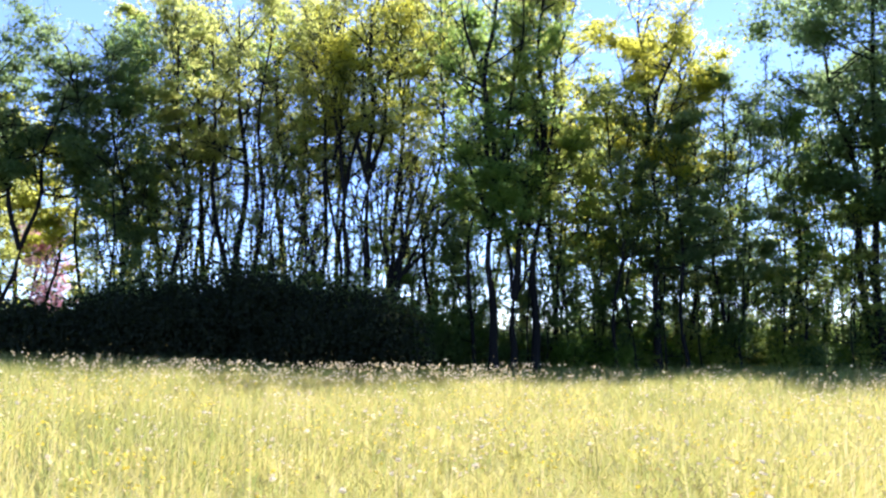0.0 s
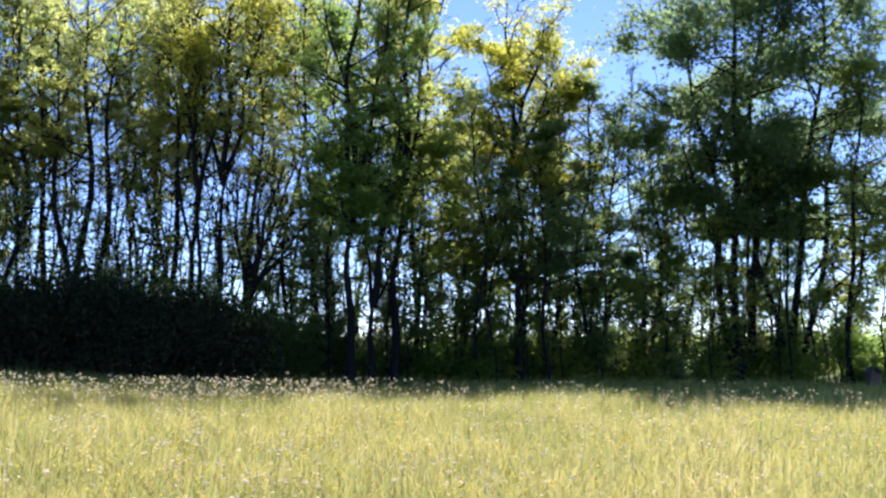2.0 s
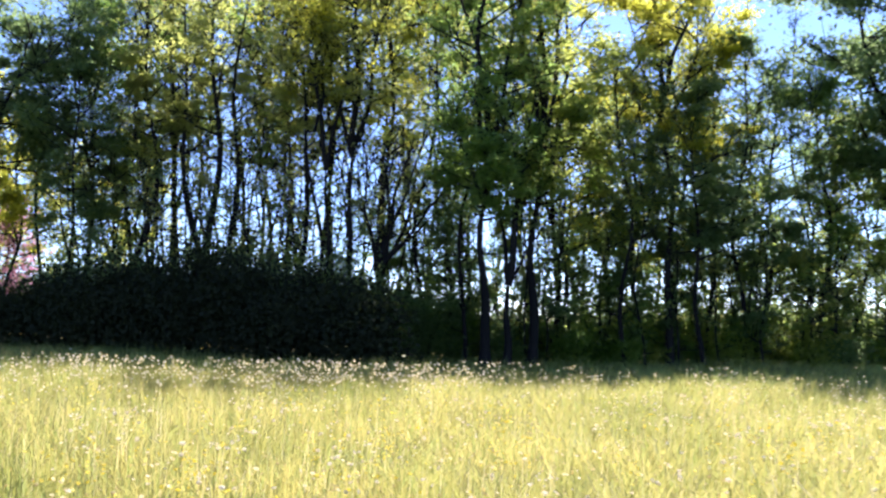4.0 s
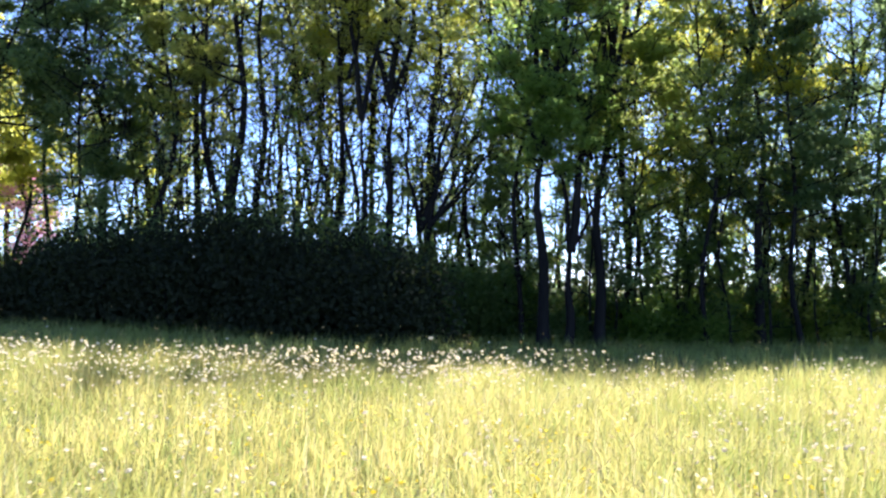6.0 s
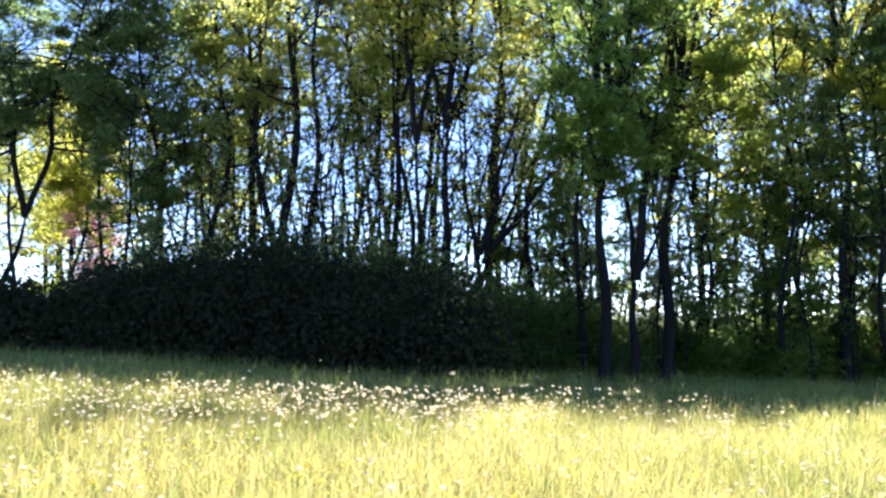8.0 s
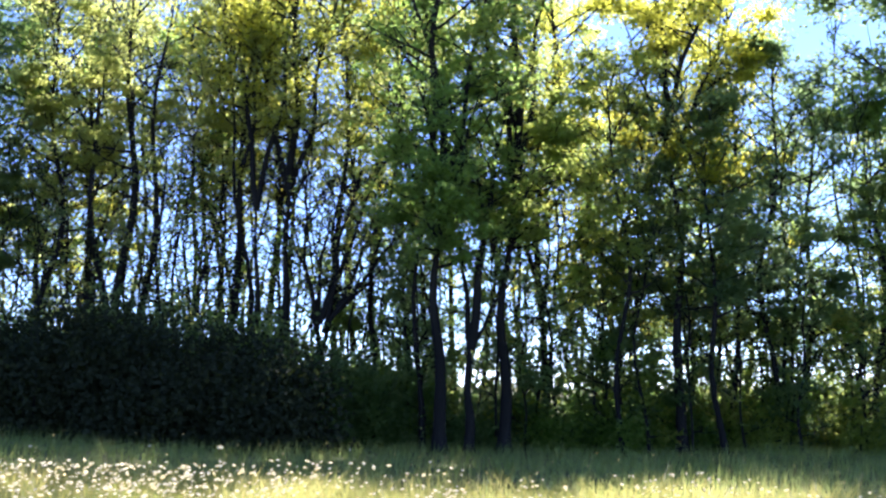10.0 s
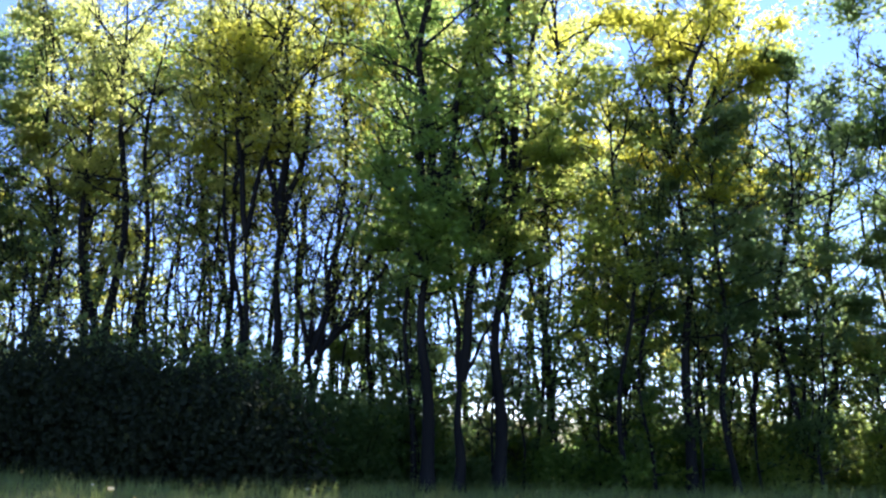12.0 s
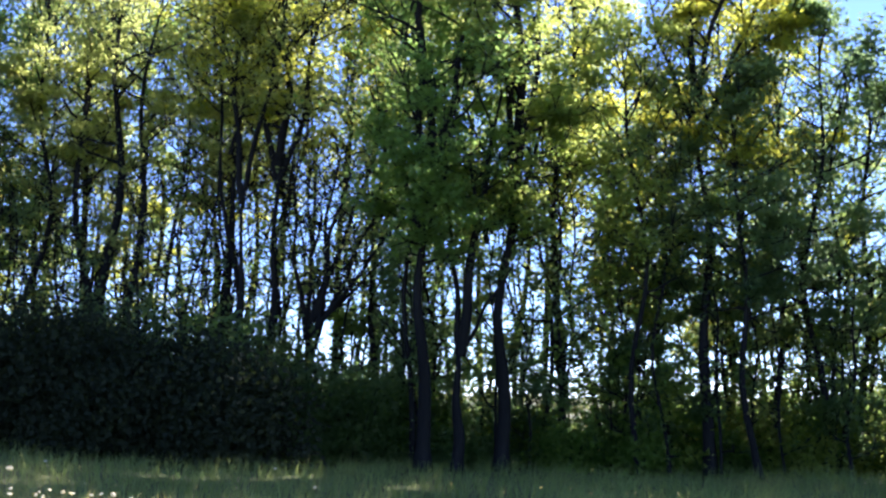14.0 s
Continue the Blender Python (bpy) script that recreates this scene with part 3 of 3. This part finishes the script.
# leaning tree with a low fork
grow("tree", 12, [(2.35, 35.5, gz(2.4, 35.5), 2.42, 35.5, 3.1, 0.17), (2.41, 35.5, 2.45, 3.3, 35.7, 8.4, 0.15), (2.4, 35.5, 2.5, 1.9, 35.7, 6.6, 0.085), (2.98, 35.6, 4.9, 2.0, 35.7, 8.6, 0.06), (2.5, 35.5, 2.6, 3.7, 35.4, 4.6, 0.05)],
     5.6, 8.8, 1.6, "green", 20, 5000, 0.11, "leaning tree with a low fork among the trunks", "tree", EDGE, split=True)
grow("tree", 19, [(3.17, 36.4, gz(3.2, 36.4), 3.5, 36.4, 7.2, 0.2), (3.47, 36.4, 6.4, 2.6, 36.6, 15.0, 0.1), (3.5, 36.4, 6.9, 3.9, 36.2, 16.0, 0.13), (3.48, 36.4, 6.0, 5.0, 36.5, 14.0, 0.09), (3.4, 36.4, 5.0, 4.6, 36.0, 8.8, 0.07)],
     5.8, 16.0, 2.3, "fresh", 58, 21000, 0.13, "tall tree with dark forking limbs and fresh green leaves", "tree", EDGE, split=True, even=0.5, rise=(5, 52))
wood_tree(4.3, 39.4, 16.0, 7.6, 2.2, "lime", 0.13, lean=0.1, limbs=36, leaves=16500, fullness=0.55, top=0.45)
wood_tree(5.3, 42.0, 9.4, 5.0, 2.3, "lime", 0.09, lean=0.2, leaves=9000)
wood_tree(6.18, 36.9, 10.2, 4.6, 1.9, "fresh", 0.08, lean=-0.3, leaves=7500)
# slender tree whose top is the brightest of the edge
grow("tree", 17, [(7.72, 37.6, gz(7.7, 37.6), 7.55, 37.6, 8.8, 0.17), (7.56, 37.6, 8.5, 7.35, 37.6, 13.6, 0.1), (7.56, 37.6, 8.2, 8.7, 37.5, 12.9, 0.1), (7.58, 37.6, 7.6, 9.5, 37.8, 11.8, 0.085), (7.56, 37.6, 7.9, 6.4, 37.4, 11.4, 0.06)],
     7.4, 13.8, 1.9, "lime", 44, 13500, 0.13, "slender forked tree with the brightest yellow-green crown", "tree", EDGE, split=True, fullness=0.5, top=0.5)
wood_tree(9.2, 39.2, 12.3, 7.0, 2.0, "lime", 0.10, lean=0.3, leaves=11000)
wood_tree(8.3, 40.4, 13.0, 7.2, 2.0, "lime", 0.09, lean=0.3, leaves=7000)
wood_tree(8.75, 37.2, 8.6, 4.0, 2.3, "dark", 0.09, lean=-0.5, leaves=13500, limbs=30, rise=(0, 40))
wood_tree(6.8, 38.6, 8.6, 4.6, 2.0, "dark", 0.08, lean=0.2, leaves=7000, rise=(0, 40))
wood_tree(10.3, 38.4, 10.6, 3.8, 2.4, "dark", 0.10, lean=0.3, leaves=14000, rise=(0, 45), even=0.6)
wood_tree(11.5, 39.6, 9.8, 3.6, 2.3, "dark", 0.11, lean=0.2, leaves=13500, even=0.6, rise=(0, 45))
wood_tree(12.9, 40.8, 12.5, 9.8, 0.9, "dark", 0.07, lean=0.2, leaves=260, limbs=9)
wood_tree(13.2, 39.6, 9.6, 3.6, 1.7, "green", 0.09, lean=0.1, leaves=6500)
wood_tree(14.9, 41.2, 8.4, 3.4, 1.2, "green", 0.07, lean=0.2, leaves=2600)
# great dark tree at the east end
east = gz(18, 40)
grow("tree", 14, [(16.6, 40.0, east, 14.7, 39.9, 14.2, 0.19), (16.75, 39.8, east, 16.7, 39.5, 16.6, 0.2), (17.3, 40.1, east, 18.5, 40.3, 17.0, 0.2),
     (18.95, 40.2, east, 20.7, 40.0, 16.4, 0.19), (19.3, 40.3, east, 23.0, 41.0, 15.0, 0.17), (18.8, 40.1, east, 16.9, 40.0, 9.6, 0.16), (17.2, 39.9, east + 2.4, 17.9, 39.6, 10.6, 0.1),
     (16.5, 39.9, east + 3.2, 14.4, 39.7, 9.8, 0.1), (19.9, 40.2, east + 3.0, 23.4, 40.0, 5.6, 0.07), (19.8, 40.2, east + 4.0, 22.8, 40.3, 7.4, 0.07), (18.0, 40.2, east + 4.4, 19.4, 40.0, 11.0, 0.1)],
     6.0, 17.4, 3.1, "dark", 170, 92000, 0.2, "great many-stemmed tree with a broad dark green crown", "tree", EDGE,
     rise=(-5, 42), fullness=0.5, split=True, clump=0.34, even=2.4, crowned=5, top=0.8)
grow("tree", 15, [(20.6, 38.6, gz(20, 38), 21.0, 38.6, 13.2, 0.12), (20.7, 38.6, 2.6, 22.8, 38.6, 9.4, 0.08)], 3.0, 13.0, 2.3, "fresh", 50, 15000, 0.15,
     "slim tree with sunlit green leaves at the wood's end", "tree", EDGE, rise=(-5, 45), split=True, even=0.8)
for ex, ey, eh, el_ in ((20.0, 42.5, 5.6, "green"), (21.4, 41.0, 4.8, "lime"), (22.6, 42.2, 6.2, "lime"), (24.0, 41.2, 5.2, "green"), (20.6, 44.5, 6.6, "green"), (23.2, 45.0, 6.2, "olive"), (21.8, 38.2, 4.4, "lime"), (23.2, 38.8, 5.0, "lime")):
    sapling(ex, ey, eh, el_, 3200, 0.8, 1.6, 0.06)
wood_tree(22.4, 48.5, 13.2, 4.5, 3.2, "green", 0.14, lean=-0.3)

# second row, whose crowns close the wood
prng = random.Random(3)
for k in range(15):
    px = -12.5 + 1.62 * k + prng.uniform(-0.5, 0.5)
    py = 41.5 + 0.15 * max(px, 0) + prng.uniform(0, 4.0)
    tall = 14.4 if px < -1.5 else 16.2 if px < 4.2 else 10.4 if px < 6.4 else 12.2 if px < 9 else 9.2
    wood_tree(px, py, tall + prng.uniform(-1.2, 0.5), prng.uniform(7.8, 9.0) if px < -1.5 else prng.uniform(5.6, 7.2) if px < 5 else 3.6, 3.2, prng.choice(["olive", "lime", "fresh", "olive"]) if px < 10 else "fresh",
              prng.uniform(0.07, 0.12), lean=prng.uniform(-0.8, 0.8), leaves=3000 if px < -1.5 else 5200 if px < 4.2 else 3800, leaf_size=0.17, limbs=20, fine=False)
# the tallest trees, deep in the wood
for k in range(8):
    px = -10.5 + 2.0 * k + prng.uniform(-0.4, 0.4)
    wood_tree(px, prng.uniform(45.0, 47.5), prng.uniform(14.8, 16.0), 11.8, 2.4, prng.choice(["olive", "lime", "fresh"]), prng.uniform(0.1, 0.14), lean=prng.uniform(-0.5, 0.5),
              leaves=1500, leaf_size=0.19, limbs=16, fine=False, rise=(10, 55))
# lower trees under the canopy
for k in range(28):
    px = -12.5 + 1.02 * k + prng.uniform(-0.45, 0.45)
    open_part = px < -1
    wood_tree(px, 37.6 + 0.12 * max(px, 0) + prng.uniform(0, 4.0), prng.uniform(6.6, 9.2), 4.4 if open_part else 2.4, 1.9, prng.choice(["green", "dark", "fresh"]), prng.uniform(0.04, 0.075),
              lean=prng.uniform(-1.0, 1.0), limbs=16, leaves=420 if open_part else 2100, leaf_size=0.13, rise=(5, 50), fine=False)
for k in range(15):
    px = -12.0 + 0.82 * k + prng.uniform(-0.3, 0.3)
    wood_tree(px, prng.uniform(38.8, 43.0), prng.uniform(7.6, 9.4), 4.2, 2.0, prng.choice(["olive", "fresh", "lime", "olive"]), prng.uniform(0.04, 0.06), lean=prng.uniform(-0.6, 0.6),
              limbs=12, leaves=450, leaf_size=0.13, rise=(0, 45), fine=False)
# thin poles and saplings
for k in range(46):
    px, py = -12.2 + 0.72 * k + prng.uniform(-0.5, 0.5), prng.uniform(38.5, 45)
    wood_tree(px, py, prng.uniform(8.0, 11.8), prng.uniform(4.5, 6.5), 1.5, prng.choice(["green", "olive", "lime", "fresh"]), prng.uniform(0.035, 0.065), lean=prng.uniform(-1.2, 1.2), limbs=10, leaves=420 if px < -1 else 1000, leaf_size=0.12, fine=False)
for k in range(84):
    sx = -0.8 + 0.25 * k + prng.uniform(-0.4, 0.4)
    if 1.9 < sx < 5.2 and k % 2:
        continue        # the wood is open beside the leaning tree
    sapling(sx, 36.0 + 0.14 * max(sx, 0) + prng.uniform(0, 5.0), prng.uniform(3.0, 7.6), prng.choice(["green", "fresh", "dark", "dark", "olive"]), leaves=1800, low=0.6, reach=1.25, radius=prng.uniform(0.025, 0.045))
for k in range(24):
    sapling(-12.4 + 0.47 * k + prng.uniform(-0.3, 0.3), prng.uniform(36.5, 42.0), prng.uniform(5.0, 8.0), prng.choice(["green", "olive", "dark"]), low=2.6, leaves=450, reach=1.2, radius=prng.uniform(0.03, 0.05))

# ---- the overgrown hedge ----
hrng = random.Random(9)
HEDGE_X, HEDGE_TOP = (-14.5, -12.5, -11.0, -9.7, -8.2, -6.7, -5.0, -3.2, -1.8, -0.9), (2.3, 2.55, 2.8, 3.2, 3.45, 4.0, 3.2, 3.3, 2.7, 1.9)
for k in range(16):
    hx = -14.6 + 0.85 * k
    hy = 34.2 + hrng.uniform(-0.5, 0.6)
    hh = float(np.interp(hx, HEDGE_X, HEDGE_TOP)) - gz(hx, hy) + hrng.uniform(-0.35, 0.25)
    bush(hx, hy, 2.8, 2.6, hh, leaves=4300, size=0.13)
for dx_, dy_, dh_ in ((-12.6, 36.6, 2.6), (-10.7, 37.0, 2.9), (-9.4, 36.6, 3.4), (-7.0, 36.4, 4.2), (-5.6, 36.8, 3.9), (-4.4, 36.6, 3.8), (-3.3, 38.8, 4.2), (-2.6, 36.0, 3.6), (-1.4, 36.2, 3.0), (-0.4, 36.8, 2.4), (0.4, 38.2, 2.4), (-1.2, 40.4, 3.4), (1.6, 38.6, 2.1), (3.0, 39.2, 1.9)):
    bush(dx_, dy_, 2.3, 2.0, dh_, "dark", 2600, "leafy shrub between the dark trunks", 0.13, "undergrowth of the wood", 6)
for k in range(15):
    bush(-12.4 + 0.78 * k + hrng.uniform(-0.3, 0.3), hrng.uniform(36.2, 38.6), 1.9, 1.7, hrng.uniform(3.2, 4.5), hrng.choice(["dark", "dark", "green"]), 1900,
         "tall dark shrub standing behind the hedge", 0.12, "undergrowth of the wood", 6)
for k in range(26):
    ux = 0.2 + 0.74 * k + hrng.uniform(-0.3, 0.3)
    bush(ux, 36.0 + 0.14 * ux + hrng.uniform(0, 2.8), 1.7, 1.5, hrng.uniform(0.6, 1.4), hrng.choice(["dark", "green", "fresh"]), 1500,
         "low leafy undergrowth between the trunks", 0.12, "undergrowth of the wood", 5)
for ex, eh in ((-27.0, 1.9), (-24.6, 1.6), (-22.4, 1.9), (-20.4, 1.5)):
    bush(ex, 52.0, 3.2, 2.6, eh, "lime", 2600, "sunlit yellow-green shrub beyond the wood", 0.2, "shrubs behind the wood", 6)
for ex, ey, eh in ((18.4, 39.6, 1.5), (20.2, 42.0, 2.6), (21.6, 41.0, 3.2), (23.2, 42.2, 2.8), (24.8, 41.8, 3.4), (21.8, 38.6, 1.5)):
    bush(ex, ey, 2.6, 2.2, eh, "green", 3000, "sunlit leafy shrub under the great tree", 0.14, "undergrowth of the wood", 6)
for k in range(22):
    bush(-17.0 + 1.75 * k + hrng.uniform(-0.5, 0.5), hrng.uniform(43.0, 47.0), 2.8, 2.0, hrng.uniform(1.6, 2.8) if not 9 <= k <= 12 else 1.2, hrng.choice(["green", "fresh"]), 900,
         "sunlit leafy shrub on the far side of the wood", 0.18, "shrubs behind the wood", 5)
for k in range(24):
    ux = -0.5 + 0.84 * k + hrng.uniform(-0.35, 0.35)
    bush(ux, 37.8 + 0.14 * ux + hrng.uniform(0, 2.5), 2.4, 2.0, hrng.uniform(1.2, 2.8) if not 1.6 < ux < 5.4 else 1.5, hrng.choice(["dark", "green", "fresh"]), 1800,
         "tall leafy shrub between the dark trunks", 0.13, "undergrowth of the wood", 6)

# ---- behind the wood ----
def far_hedge():
    rng = np.random.default_rng(77)
    n = 10000
    x = rng.uniform(-150, 190, n)
    top = 2.2 + 1.2 * np.sin(x * 0.21) * np.sin(x * 0.057 + 1) + 0.7 * np.sin(x * 0.9)
    c = np.stack([x, 125 + rng.normal(size=n) * 1.5, ground_z(x, 125.0) + np.abs(rng.uniform(0, 1, n)) * np.maximum(top, 0.8)], -1)
    tagged(new("far_hedge", leaf_mesh("far_hedge", rng, c, 0.55, LEAF["far"])), "low distant hedge beyond the far meadow", "hedge", kind="stuff")


far_hedge()
for bx, by, bh, bs in ((-22.6, 46.2, 8.8, "olive"), (-20.2, 47.4, 8.0, "lime"), (-17.9, 46.0, 7.4, "lime"), (-15.8, 47.2, 8.2, "olive")):
    wood_tree(bx, by, bh, 2.4, 2.3, bs, 0.09, limbs=24, leaves=7000, leaf_size=0.16, rise=(-5, 45), fine=False)
for bx, by, bh in ((-24.5, 54.0, 10.5), (-19.0, 46.5, 10.2), (-17.0, 57.0, 10.4), (-27.5, 60.0, 11.4)):
    wood_tree(bx, by, bh, 3.4 if bx > -18 else 5.4, 3.2, "lime", 0.16, limbs=30, leaves=10000, leaf_size=0.19, fine=False)
grow("blossom_tree", 21, [(-16.5, 43.0, gz(-16.5, 43), -16.4, 43, 4.6, 0.09)], 2.9, 4.8, 1.5, "pink", 24, 6500, 0.13, "small ornamental tree covered in pink blossom", "blossom tree")


def box(bm, x, y, z, sx, sy, sz, turn=None):
    """A block centred at x, y, z, with its edges eased."""
    got = bmesh.ops.create_cube(bm, size=1.0)["verts"]
    m = Matrix.Translation((x, y, z)) @ (turn or Matrix.Identity(4)) @ Matrix.Diagonal((sx, sy, sz, 1))
    bmesh.ops.transform(bm, matrix=m, verts=got)
    edges = list({e for v in got for e in v.link_edges})
    bmesh.ops.bevel(bm, geom=edges, offset=min(sx, sy, sz) * 0.12, segments=1, affect="EDGES")


def part(name, bm, mat, parent, label=""):
    me = bpy.data.meshes.new(name)
    bm.to_mesh(me)
    bm.free()
    me.materials.append(mat)
    return part_of(parent, name, me, label)


def white_fence(x, y, width, height):
    """Close-boarded garden fence, painted white."""
    root = thing("fence", x, y, gz(x, y), "white painted board fence behind the trees", "fence")
    boards = int(width / 0.14)
    for k in range(boards):
        bm = bmesh.new()
        box(bm, (k + 0.5) * 0.14 - width / 2, 0, 0.06 + height / 2, 0.12, 0.02, height * (1 + 0.01 * math.sin(k * 2.3)))
        part("board", bm, WHITE_PAINT, root)
    for z in (0.3, height - 0.2):
        bm = bmesh.new()
        box(bm, 0, 0.035, z, width, 0.045, 0.09)
        part("rail", bm, WHITE_PAINT, root)
    for k in range(int(width / 1.9) + 1):
        bm = bmesh.new()
        box(bm, -width / 2 + k * 1.9, 0.1, height / 2, 0.09, 0.09, height + 0.1)
        part("post", bm, TIMBER, root)
    return root


white_fence(-20.0, 46.5, 5.6, 1.35)


def hutch(x, y):
    """Small wooden box with a pitched dark roof, standing in the grass."""
    root = thing("wooden_hutch", x, y, gz(x, y), "small weathered wooden hutch with a dark pitched roof", "hutch")
    bm = bmesh.new()
    box(bm, 0, 0, 0.32, 0.42, 0.4, 0.46)
    part("body", bm, PLASTER, root)
    for side in (-1, 1):
        bm = bmesh.new()
        box(bm, side * 0.15, 0, 0.63, 0.38, 0.52, 0.025, Matrix.Rotation(side * radians(32), 4, "Y"))
        part("roof_panel", bm, TILE, root, "dark roof panel")
    for dx in (-0.17, 0.17):
        for dy in (-0.16, 0.16):
            bm = bmesh.new()
            box(bm, dx, dy, 0.05, 0.05, 0.05, 0.16)
            part("leg", bm, TIMBER, root)
    return root


hutch(20.0, 36.0)


def rail_fence(x, y, width):
    """Post and rail fence on the far side of the wood."""
    root = thing("fence", x, y, gz(x, y), "weathered post and rail fence in sunlit grass behind the wood", "fence")
    for k in range(int(width / 2.4) + 1):
        bm = bmesh.new()
        dx = -width / 2 + k * 2.4
        box(bm, dx, 0, gz(x + dx, y) - gz(x, y) + 0.6, 0.11, 0.11, 1.3)
        part("post", bm, TIMBER, root)
    slope = math.atan2(gz(x + width / 2, y) - gz(x - width / 2, y), width)
    for z in (0.45, 0.8, 1.1):
        bm = bmesh.new()
        box(bm, 0, -0.07, z, width, 0.035, 0.1, Matrix.Rotation(-slope, 4, "Y"))
        part("rail", bm, TIMBER, root)
    return root


rail_fence(-8.5, 56.0, 12.0)
